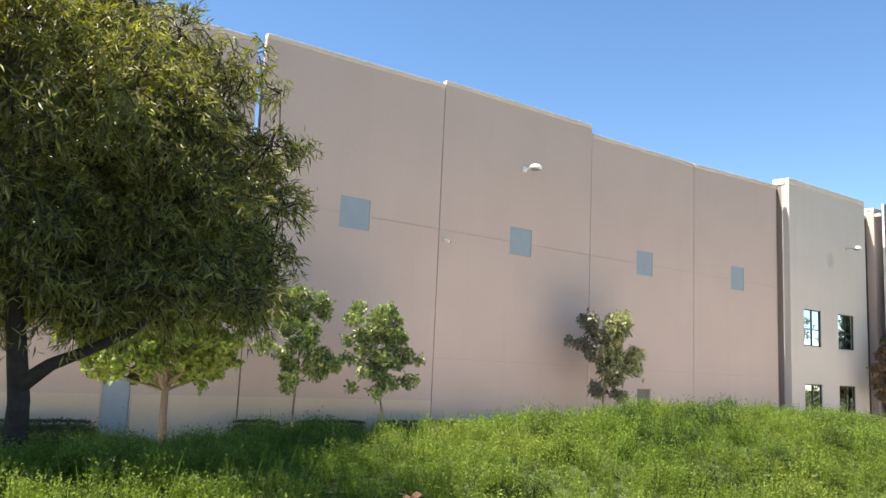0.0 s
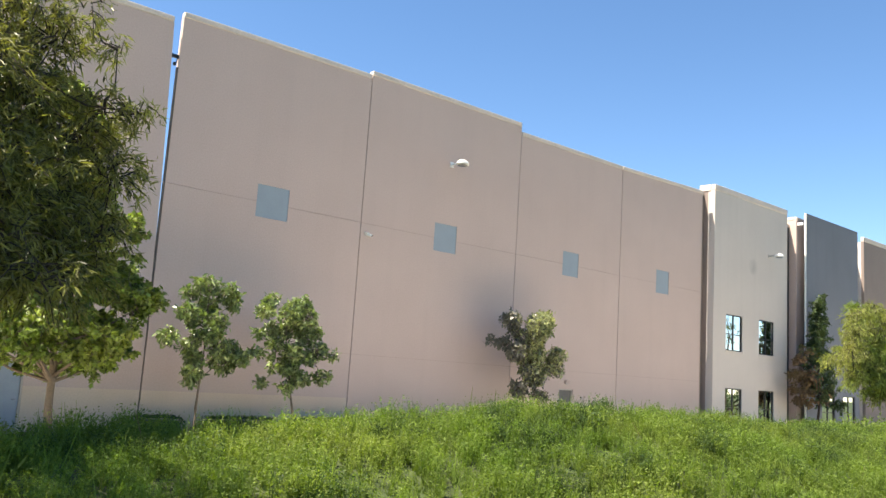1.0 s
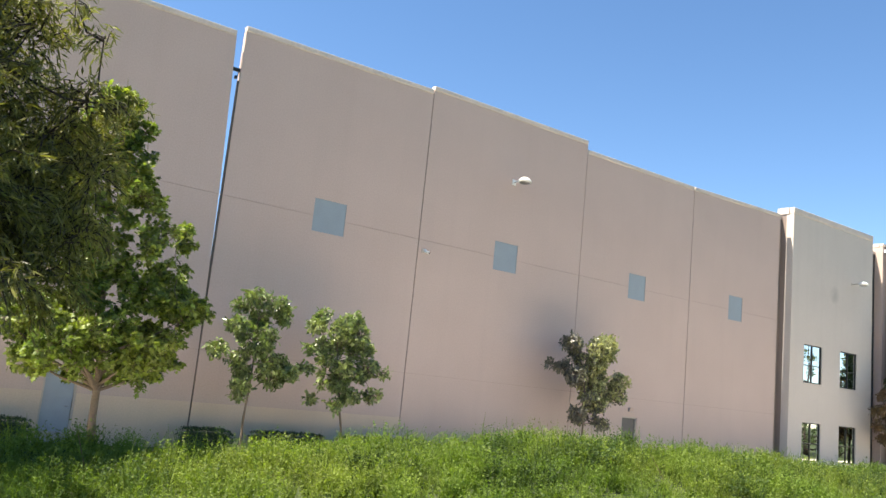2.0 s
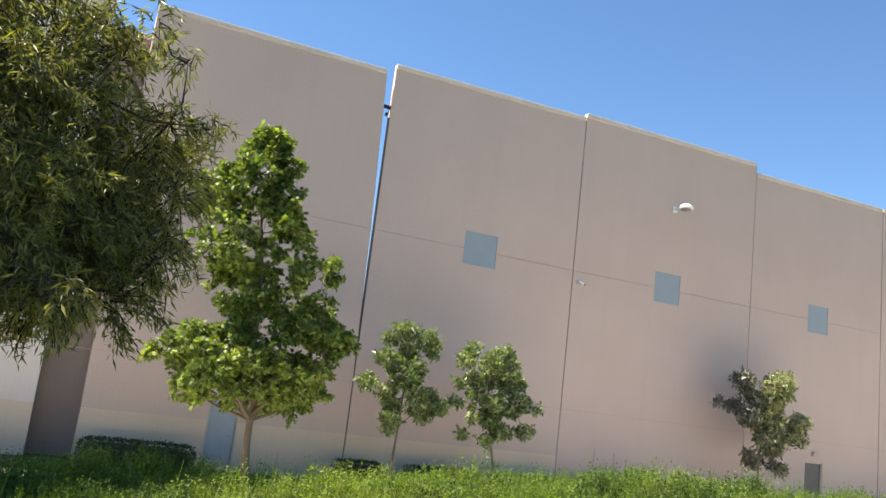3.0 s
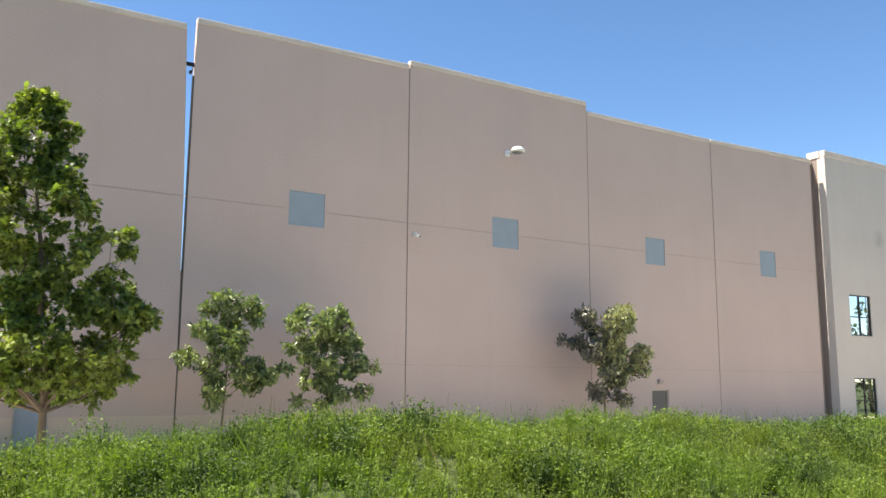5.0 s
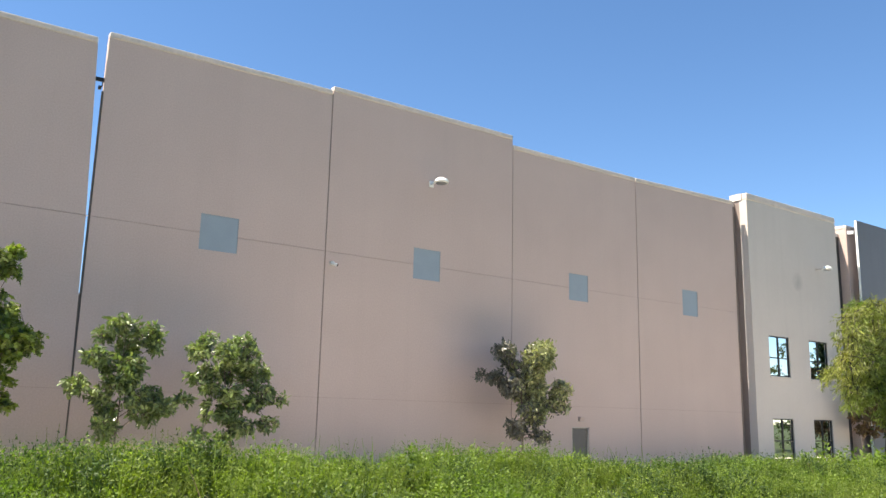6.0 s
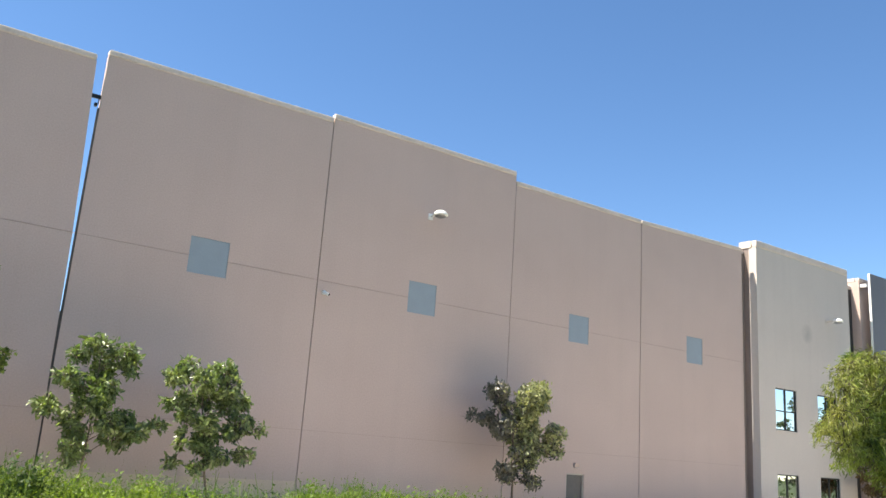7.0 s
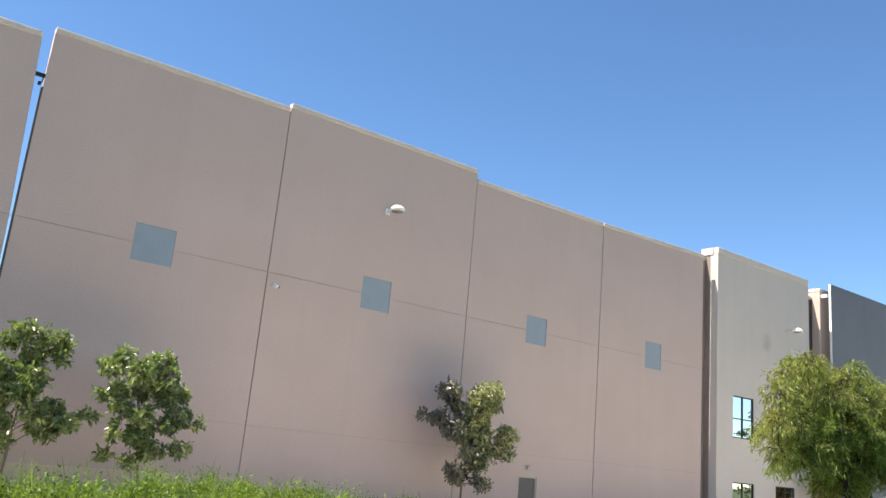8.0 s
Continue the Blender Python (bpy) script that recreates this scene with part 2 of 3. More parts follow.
GX, GY = spaced(-20, 26, 150, 1500), spaced(-26, -6, 80, 1500)
gv = [(x, y, height(x, y)) for y in GY for x in GX]
gf = [(j * len(GX) + i, j * len(GX) + i + 1, (j + 1) * len(GX) + i + 1, (j + 1) * len(GX) + i) for j in range(len(GY) - 1) for i in range(len(GX) - 1)]
ground = part_np("ground", gv, gf, SOIL)
ground.data.shade_smooth()
tagged(ground, "uneven weedy soil rising to a low grass berm", "ground", kind="structure")


# never in view: pale slabs added to throw sunlight back at the wall
pave = part("pavement", boxes([(-60 + 1.5 * i, -58.51 + 1.5 * i, -26.4, -24.5, 0.6, 0.80) for i in range(90)], 0.006), COPING)
tagged(pave, "unseen pale concrete slabs added to bounce sun onto the wall", "pavement", kind="structure")

drive = part("driveway", boxes([(-60, 90, -12.5, -3.4, -0.12, 0.03)]), CONCRETE)
tagged(drive, "pale concrete driveway between berm and warehouse", "driveway", kind="structure")


# ---- tilt-up walls ----
REVEALS = (2.93, 7.75)


def wall_panel(parent, x0, x1, top0, top1, paint, y=0.0, holes=(), band=False, reveals=REVEALS, lean=0.0, thick=0.2, capped=True, cap=0.19):
    """A tilt-up panel with horizontal grooves, openings and a coping; top0 and top1 are its heights at either end."""
    xs = sorted({x0, x1, *(v for h in holes for v in h[:2])})
    g = 0.010
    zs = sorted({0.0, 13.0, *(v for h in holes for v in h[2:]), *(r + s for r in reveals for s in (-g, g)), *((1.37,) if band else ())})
    bm, low = bmesh.new(), bmesh.new()
    cells = {}
    for k, (za, zb) in enumerate(zip(zs, zs[1:])):
        for i, (xa, xb) in enumerate(zip(xs, xs[1:])):
            xm, zm = (xa + xb) / 2, (za + zb) / 2
            if not any(h[0] < xm < h[1] and h[2] < zm < h[3] for h in holes):
                cells[i, k] = 0.022 if any(abs(zm - r) < g for r in reveals) else 0.0
    slots = [(xs[i], xs[i + 1], y + 0.02, y + 0.05, zs[k], zs[k + 1]) for (i, k), d in cells.items() if d]
    known = {}

    def face(m, *pts):
        vs = []
        for p in pts:
            key = (id(m), *(round(c, 4) for c in p))
            if key not in known:
                known[key] = m.verts.new(p)
            vs.append(known[key])
        m.faces.new(vs)

    for (i, k), d in cells.items():
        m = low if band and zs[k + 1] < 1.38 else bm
        xa, xb, za, zb, f, r = xs[i], xs[i + 1], zs[k], zs[k + 1], y + d, y + thick
        face(m, (xa, f, za), (xb, f, za), (xb, f, zb), (xa, f, zb))
        face(m, (xb, r, za), (xa, r, za), (xa, r, zb), (xb, r, zb))
        for di, dk, a, b in ((-1, 0, (xa, za), (xa, zb)), (1, 0, (xb, zb), (xb, za)), (0, -1, (xb, za), (xa, za)), (0, 1, (xa, zb), (xb, zb))):
            o = cells.get((i + di, k + dk), thick)
            if o > d:
                face(m, (a[0], f, a[1]), (b[0], f, b[1]), (b[0], y + o, b[1]), (a[0], y + o, a[1]))
    for v in bm.verts:
        if v.co.z > 12.99:
            v.co.z = top0 + (top1 - top0) * (v.co.x - x0) / (x1 - x0) - cap
        if lean and abs(v.co.x - x1) < 1e-4 and v.co.z > 5.6:
            v.co.x -= lean * (v.co.z - 5.6) / (13.0 - 5.6)
    if lean:
        xs_top = x1 - lean
    else:
        xs_top = x1
    panel = part("wall_panel", bm, paint, parent)
    # the lowest 1.37 m is coloured lighter and yellower
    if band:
        part("foot_band", low, BAND, panel, "cream band at the foot")
    else:
        low.free()
    if slots:
        part("reveal_groove", boxes(slots), GROOVE, panel, "recessed groove")
    if capped:
        strip = boxes([(x0, xs_top, y - 0.03, y + thick + 0.02, 12.8, 13.0)], 0.04)
        for v in strip.verts:
            v.co.z = top0 + (top1 - top0) * (v.co.x - x0) / (x1 - x0) - (13.0 - v.co.z) * cap / 0.2
        part("coping", strip, COPING, panel, "pale coping strip")
    return panel


SQUARES = ((3.19, 4.42), (11.06, 12.25), (18.82, 19.94), (26.12, 27.24))
SQ_Z = ((7.24, 8.36), (7.24, 8.37), (7.24, 8.36), (7.26, 8.46))
wall_brown = tagged(empty("wall_brown"), "long tan painted tilt-up concrete warehouse wall", "wall", kind="structure")
panels = [
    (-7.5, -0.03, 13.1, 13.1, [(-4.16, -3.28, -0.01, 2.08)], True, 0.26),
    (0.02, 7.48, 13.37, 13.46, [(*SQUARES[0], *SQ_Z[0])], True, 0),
    (7.52, 15.715, 13.62, 13.63, [(*SQUARES[1], *SQ_Z[1])], False, 0),
    (15.745, 23.035, 13.24, 13.25, [(*SQUARES[2], *SQ_Z[2]), (18.93, 19.90, -0.01, 2.12)], False, 0),
    (23.08, 30.30, 13.25, 13.42, [(*SQUARES[3], *SQ_Z[3])], False, 0),
]
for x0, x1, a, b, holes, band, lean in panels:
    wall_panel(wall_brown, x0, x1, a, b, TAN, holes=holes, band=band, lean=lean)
for x0, x1, y, z1, seal in ((-0.05, 0.04, 0.05, 5.55, SEAL), (7.45, 7.55, 0.035, 13.3, SEAL_PALE), (15.68, 15.77, 0.035, 13.2, SEAL_PALE), (23.01, 23.10, 0.07, 13.15, SEAL)):
    part("joint_sealant", boxes([(x0, x1, y, 0.14, 0, z1)]), seal, wall_brown, "dark panel joint")
part("joint_sealant", boxes([(-0.028, 0.02, 0.03, 0.12, 5.55, 11.5)]), SEAL, wall_brown, "torn dark sealant along the open joint")
for (x0, x1), (z0, z1) in zip(SQUARES, SQ_Z):
    sq = part("blue_square", boxes([(x0, x1, 0.022, 0.12, z0, z1)]), BLUE, wall_brown, "flat blue-grey painted square inset")
    g = 0.02
    part("square_trim", boxes([(x0, x0 + g, 0.012, 0.022, z0, z1), (x1 - g, x1, 0.012, 0.022, z0, z1), (x0 + g, x1 - g, 0.012, 0.022, z1 - g, z1), (x0 + g, x1 - g, 0.012, 0.022, z0, z0 + g)]), BLUE, sq)

# recess and the pale block beyond the first panel
wall_recess = tagged(empty("wall_recess"), "dark brown recessed concrete strip between panels", "wall", kind="structure")
wall_panel(wall_recess, -8.65, -7.5, 12.35, 12.35, BROWN, y=0.7)
part("return_wall", boxes([(-7.5, -7.3, 0.2, 0.9, 0, 12.9)]), TAN, wall_recess)
wall_pale = tagged(empty("wall_pale"), "pale painted concrete wall block", "wall", kind="structure")
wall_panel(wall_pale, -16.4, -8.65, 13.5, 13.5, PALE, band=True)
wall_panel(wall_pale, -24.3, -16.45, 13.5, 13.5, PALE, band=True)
part("return_wall", boxes([(-8.85, -8.65, 0.2, 0.9, 0, 13.2)]), PALE, wall_pale)

# grey office block and the blocks past it
GY0 = -0.42
WIN = [(32.2, 33.98, 4.74, 6.75), (35.82, 37.6, 4.74, 6.75), (32.2, 33.98, 0.70, 2.68), (35.82, 37.6, 0.70, 2.68)]
wall_slot = tagged(empty("wall_slot"), "dark brown recessed slot beside the office front", "wall", kind="structure")
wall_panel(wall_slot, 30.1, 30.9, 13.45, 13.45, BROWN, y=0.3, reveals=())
wall_grey = tagged(empty("wall_grey"), "warm grey painted concrete office front standing proud", "wall", kind="structure")
wall_panel(wall_grey, 30.9, 39.2, 13.87, 13.87, GREY, y=GY0, holes=WIN, reveals=(), thick=0.25, cap=0.34)
part("return_wall", boxes([(30.9, 31.15, GY0 + 0.25, 0.0, 0, 13.53)]), GREY, wall_grey)
# inner half of the return is dark brown, the outer half grey
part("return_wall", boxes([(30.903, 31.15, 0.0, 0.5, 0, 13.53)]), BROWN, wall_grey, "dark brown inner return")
part("return_wall", boxes([(38.95, 39.2, GY0 + 0.25, 0.5, 0, 13.53)]), GREY, wall_grey)
part("coping", boxes([(30.86, 31.17, GY0 + 0.27, 0.52, 13.53, 13.87)]), COPING, wall_grey)
wall_far = tagged(empty("wall_far"), "slate blue and brown concrete fronts with piers", "wall", kind="structure")
# near-black panel: the slot's deep shadow is put into its colour
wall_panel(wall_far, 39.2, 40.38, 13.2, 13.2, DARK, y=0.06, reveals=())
wall_panel(wall_far, 40.38, 41.7, 13.65, 13.65, TAN, y=GY0, reveals=())
part("return_wall", boxes([(40.38, 40.58, GY0 + 0.2, 0.5, 0, 13.45)]), TAN, wall_far)
part("coping", boxes([(40.36, 40.60, GY0 + 0.22, 0.52, 13.46, 13.65)]), COPING, wall_far)
WIN_FAR = [(42.7, 44.5, 0.7, 2.68), (45.7, 47.5, 0.7, 2.68)]
wall_panel(wall_far, 40.60, 48.1, 14.05, 14.05, SLATE, y=-0.95, holes=WIN_FAR, reveals=(), capped=False, thick=0.12)
part("edge_trim", boxes([(40.585, 40.60, -0.955, -0.83, 0, 13.86)]), WHITE, wall_far, "white panel edge")
part("panel_clip", boxes([(40.46, 40.60, -0.79, -0.42, 13.1, 13.28)], 0.01), WHITE, wall_far, "white steel clip")
wall_panel(wall_far, 41.7, 50.4, 13.2, 13.2, BROWN, y=0.3, reveals=())
wall_panel(wall_far, 50.4, 58.0, 13.95, 13.95, BROWN, y=GY0, reveals=(), cap=0.34)
part("return_wall", boxes([(50.4, 50.6, GY0 + 0.2, 0.5, 0, 13.6)]), PALE, wall_far)
wall_panel(wall_far, 58.05, 80, 13.95, 13.95, BROWN, y=GY0, reveals=(), cap=0.34)

# roofs and rear walls that close the blocks
roof = part("roof", boxes([(-7.3, 30.3, 0.2, 30, 5.0, 5.2), (30.5, 80, 0.55, 30, 12.3, 12.5), (-24.3, -8.8, 0.2, 30, 5.0, 5.2)]), ROOF)
tagged(roof, "flat grey roof behind the parapets", "roof", kind="structure")
rear = part("wall_rear", boxes([(-24.3, 80, 30, 30.2, 0, 5.2), (30.3, 30.5, 0.55, 30, 0, 12.4), (80, 80.2, -1.2, 30, 0, 13), (-24.5, -24.3, 0, 30, 0, 5)]), BROWN)
tagged(rear, "plain rear and side walls of the warehouse", "wall", kind="structure")


# ---- fittings on the walls ----
def door(name, x0, x1, z1, leaf_mat, label):
    d = tagged(empty(name, (x0, 0.08, 0)), label, "door", kind="structure")
    part("door_frame", boxes([(x0, x0 + 0.05, 0.03, 0.17, 0, z1), (x1 - 0.05, x1, 0.03, 0.17, 0, z1), (x0 + 0.05, x1 - 0.05, 0.03, 0.17, z1 - 0.05, z1)]), FRAME, d, "painted steel frame")
    leaf = part("door_leaf", boxes([(x0 + 0.055, x1 - 0.055, 0.085, 0.13, 0.01, z1 - 0.055)], 0.004), leaf_mat, d)
    kick = boxes([(x0 + 0.09, x1 - 0.09, 0.080, 0.085, 0.06, 0.30)])
    part("kick_plate", kick, STEEL, leaf)
    bm = bmesh.new()
    tube(bm, [(x1 - 0.13, 0.085, 1.0), (x1 - 0.13, 0.03, 1.0), (x1 - 0.24, 0.03, 1.0)], [0.012, 0.012, 0.011])
    part("door_handle", bm, STEEL, leaf, "steel lever handle", True)
    for z in (0.25, 1.02, z1 - 0.3):
        bm = bmesh.new()
        tube(bm, [(x0 + 0.055, 0.075, z), (x0 + 0.055, 0.075, z + 0.11)], [0.011, 0.011])
        part("hinge", bm, STEEL, leaf)
    return d


door("door_1", -4.16, -3.28, 2.08, DOOR, "blue-grey painted steel door set in the tan wall")
door("door_2", 18.93, 19.90, 2.12, DOOR_DARK, "dark painted steel door in a pale frame")


def window(name, x0, x1, z0, z1, y, label):
    w = tagged(empty(name, (x0, y, z0)), label, "window", kind="structure")
    f = 0.055
    xm, zm = (x0 + x1) / 2, z0 + (z1 - z0) * 0.46
    part("window_frame", boxes([(x0, x0 + f, y + 0.05, y + 0.15, z0, z1), (x1 - f, x1, y + 0.05, y + 0.15, z0, z1), (x0 + f, x1 - f, y + 0.05, y + 0.15, z1 - f, z1), (x0 + f, x1 - f, y + 0.05, y + 0.15, z0, z0 + f)]), BLACK, w)
    part("mullion", boxes([(xm - 0.035, xm + 0.035, y + 0.055, y + 0.145, z0 + f, z1 - f)]), BLACK, w)
    part("transom", boxes([(x0 + f, xm - 0.035, y + 0.06, y + 0.14, zm - 0.025, zm + 0.025), (xm + 0.035, x1 - f, y + 0.06, y + 0.14, zm - 0.025, zm + 0.025)]), BLACK, w)
    part("window_sill", boxes([(x0 - 0.03, x1 + 0.03, y - 0.05, y - 0.002, z0 - 0.07, z0 - 0.005)], 0.006), GREY, w)
    for xa, xb in ((x0 + f, xm - 0.035), (xm + 0.035, x1 - f)):
        for za, zb in ((z0 + f, zm - 0.025), (zm + 0.025, z1 - f)):
            part("pane", boxes([(xa, xb, y + 0.095, y + 0.105, za, zb)]), GLASS, w)


for i, h in enumerate(WIN):
    window(f"window_{i + 1}", *h, GY0, "dark-framed four-pane office window mirroring the sky")
for i, h in enumerate(WIN_FAR):
    window(f"window_{i + 5}", *h, -0.95, "dark-framed four-pane ground floor window")


def wall_lamp(at, label, s=1.0, fixing=WHITE):
    """A cobra-head wall lamp: plate, arm and a shallow domed head."""
    x, y, z = at
    lamp = tagged(empty("wall_lamp", at), label, "wall lamp", group="wall lamps")
    part("wall_plate", boxes([(x - 0.11 * s, x + 0.11 * s, y - 0.03, y, z - 0.16 * s, z + 0.10 * s)], 0.008), fixing, lamp)
    bm = bmesh.new()
    tube(bm, [(x, y - 0.03, z - 0.04 * s), (x, y - 0.25 * s, z - 0.02 * s), (x, y - 0.50 * s, z - 0.05 * s)], [0.035 * s] * 3)
    part("arm", bm, fixing, lamp, "", True)
    bm = bmesh.new()
    bmesh.ops.create_uvsphere(bm, u_segments=24, v_segments=12, radius=1)
    for v in bm.verts:
        if v.co.z < 0:
            v.co.z *= 0.12
        v.co = Vector((x + v.co.x * 0.30 * s, y - 0.72 * s + v.co.y * 0.30 * s, z - 0.12 * s + v.co.z * 0.22 * s))
    head = part("lamp_head", bm, WHITE, lamp, "white domed head", True)
    bm = bmesh.new()
    bmesh.ops.create_uvsphere(bm, u_segments=20, v_segments=8, radius=1)
    for v in bm.verts:
        v.co = Vector((x + v.co.x * 0.23 * s, y - 0.72 * s + v.co.y * 0.23 * s, z - 0.15 * s + v.co.z * 0.06 * s))
    part("lens", bm, STEEL, head, "dim glass lens", True)
    return lamp


wall_lamp((11.75, 0, 10.88), "white domed lamp on the tan wall", 0.9)
wall_lamp((36.95, GY0, 10.68), "white domed lamp on the grey office front", 0.88, GREY)

cctv = tagged(empty("security_camera", (7.72, 0, 7.33)), "small white security camera on a wall bracket", "security camera")
part("wall_plate", boxes([(7.66, 7.78, -0.03, 0, 7.29, 7.44)], 0.006), FRAME, cctv)
bm = bmesh.new()
tube(bm, [(7.72, -0.03, 7.38), (7.72, -0.16, 7.40), (7.72, -0.24, 7.36)], [0.022] * 3)
part("bracket", bm, WHITE, cctv, "", True)
bm = bmesh.new()
tube(bm, [(7.64, -0.21, 7.33), (7.80, -0.32, 7.27)], [0.052, 0.052], 14)
body = part("camera_body", bm, WHITE, cctv, "", True)
bm = bmesh.new()
tube(bm, [(7.80, -0.32, 7.27), (7.82, -0.334, 7.263)], [0.044, 0.04], 14)
part("lens", bm, LENS, body, "black glass lens", True)

sconce = tagged(empty("door_light", (19.40, 0, 2.44)), "small tan painted box light over the dark door", "wall light")
bm = boxes([(19.28, 19.52, -0.14, 0, 2.36, 2.52)], 0.012)
for v in bm.verts:
    if v.co.y < -0.1 and v.co.z < 2.42:
        v.co.y += 0.06
part("housing", bm, TAN, sconce)
part("lens", boxes([(19.31, 19.49, -0.12, -0.02, 2.345, 2.358)]), STEEL, sconce)

tie = tagged(empty("panel_tie", (-0.1, 0.1, 11.83)), "dark steel tie bridging the open panel joint", "bracket")
part("tie_bar", boxes([(-0.30, 0.10, 0.07, 0.13, 11.80, 11.92)], 0.006), BLACK, tie)
part("tie_clip", boxes([(-0.13, -0.05, 0.05, 0.15, 11.56, 11.66)], 0.006), BLACK, tie)
bm = bmesh.new()
tube(bm, [(-0.02, 0.1, 11.8), (-0.03, 0.1, 11.66), (-0.09, 0.1, 11.61)], [0.014] * 3)
part("tie_rod", bm, BLACK, tie, "", True)


# ---- trees ----
def tree(name, label, base, top, trunk_r, lobes, leaf, leaf_len, count, mat, bark, seed, droop=0.2, flat=0.5, group="", fork=0.35, lean=(0, 0), second=None, twig_r=0.008, limbs=9, bare=0.25, whorl=0, even=0.8):
    """A trunk and limbs that reach into each lobe (x, y, z, rx, rz), twigs in the lobes and leaves along the twigs."""
    rng = np.random.default_rng(seed)
    t = tagged(empty(name, base), label, "tree", group=group)
    base, tip = Vector(base), Vector(top)
    n = 9
    spine = []
    for i in range(n):
        f = i / (n - 1)
        w = Vector((rng.normal(), rng.normal(), 0)) * trunk_r * (0.5 if 0 < i < n - 1 else 0)
        spine.append(base.lerp(tip, f) + w + Vector((lean[0], lean[1], 0)) * math.sin(f * math.pi))
    spine[0] = base - Vector((0, 0, 0.15))
    bm = bmesh.new()
    radii = [trunk_r * (1.25 if i == 0 else 1 - 0.85 * i / (n - 1)) for i in range(n)]
    tube(bm, spine, radii, 12)
    part("trunk", bm, bark, t, "", True)
    hgt = tip.z - base.z

    def on_spine(z):
        f = min(0.98, max(0.05, (z - base.z) / hgt)) * (n - 1)
        i = int(f)
        return spine[i].lerp(spine[min(i + 1, n - 1)], f - i), radii[i]

    weights = np.array([l[3] * l[3] * l[4] for l in lobes]) ** even
    shares = (weights / weights.sum() * count).astype(int)
    twigs = bmesh.new()
    P, D = [], []
    order = sorted(range(len(lobes)), key=lambda q: -lobes[q][3] * (1 + 0.3 * rng.random()))
    main = set(order[:limbs])
    for li, ((lx, ly, lz, rx, rz), share) in enumerate(zip(lobes, shares)):
        c = Vector((lx, ly, lz))
        reach = math.hypot(lx - base.x, ly - base.y)
        if li in main:
            s, r = on_spine(max(base.z + hgt * fork, lz - 0.55 * reach - 0.3 * rz))
            r0 = max(0.012, r * 0.5)
        else:
            near = min(main | set(range(li)), key=lambda q: (Vector(lobes[q][:3]) - c).length)
            s = Vector(lobes[near][:3])
            sp, r = on_spine(max(base.z + hgt * fork, lz - 0.2))
            if (sp - c).length < (s - c).length:
                s = sp
            r0 = 0.014
        mid = s.lerp(c, 0.5) + Vector((0, 0, -0.05 * reach)) + Vector(rng.normal(size=3)) * 0.05
        limb = bmesh.new() if li in main else twigs
        tube(limb, [s, s.lerp(mid, 0.5), mid, mid.lerp(c, 0.6), c], [r0, r0 * 0.8, r0 * 0.6, r0 * 0.42, r0 * 0.22], 7 if li in main else 4)
        if li in main:
            part("limb", limb, bark, t, "", True)
        k = max(3, share // whorl) if whorl else max(5, int(share / (26 if share < 1200 else 80)))
        per = max(1, share // k)
        for _ in range(k):
            d = rng.normal(size=3)
            d /= np.linalg.norm(d)
            q = rng.uniform(0.55, 1.0) ** 0.6
            e = np.array(c) + d * np.array([rx, rx, rz]) * q
            a = np.array(c) * 0.75 + np.array(e) * 0.25 + rng.normal(size=3) * 0.04
            m = (a + e) / 2 + np.array([0, 0, 0.06 * rx])
            e2 = e - np.array([0, 0, droop * rx * rng.uniform(0.2, 0.8)])
            tube(twigs, [a, m, e2], [twig_r, twig_r * 0.7, twig_r * 0.4], 3)
            u = rng.uniform(bare, 1.03, per)[:, None]
            pts = (1 - u) ** 2 * a + 2 * u * (1 - u) * m + u * u * e2
            pts = pts + rng.normal(size=pts.shape) * leaf_len * 0.35
            way = (e2 - a) / (np.linalg.norm(e2 - a) + 1e-6) * 0.6 + rng.normal(size=pts.shape) * 0.75
            if whorl:
                d = (e2 - a) / (np.linalg.norm(e2 - a) + 1e-6)
                ring = rng.normal(size=pts.shape)
                ring -= (ring @ d)[:, None] * d
                way = ring / np.linalg.norm(ring, axis=1, keepdims=True) + d * 0.45 + np.array([0, 0, 0.12])
            way[:, 2] -= droop * 1.6
            P.append(pts)
            D.append(way)
    tagged(part("fine_branching", twigs, bark, t), kind="stuff")
    P, D = np.concatenate(P), np.concatenate(D)
    F = leaf_frames(rng, D, flat)
    S = leaf_len * rng.uniform(0.65, 1.25, len(P))
    pick = np.zeros(len(P), bool) if second is None else second[1](P, rng)
    for nm, sel, mt in (("crown", ~pick, mat), ("tinted_leaves", pick, second[0] if second else mat)):
        if sel.any():
            v, f = scatter(leaf[0], leaf[1], P[sel], F[sel], S[sel])
            tagged(part_np(nm, v.round(4), clean(f.tolist()), mt, t), kind="stuff")
    return t


def crown(rng, centre, rx, rz, n, lobe):
    """Lobes strewn over an uneven egg-shaped envelope."""
    out = []
    for i in range(n):
        d = rng.normal(size=3)
        d /= np.linalg.norm(d)
        q = rng.uniform(0.35, 0.95)
        s = lobe * rng.uniform(0.65, 1.25)
        out.append((centre[0] + d[0] * rx * q, centre[1] + d[1] * rx * q, centre[2] + d[2] * rz * q, s, s * rng.uniform(0.6, 0.9)))
    return out


rng = np.random.default_rng(7)
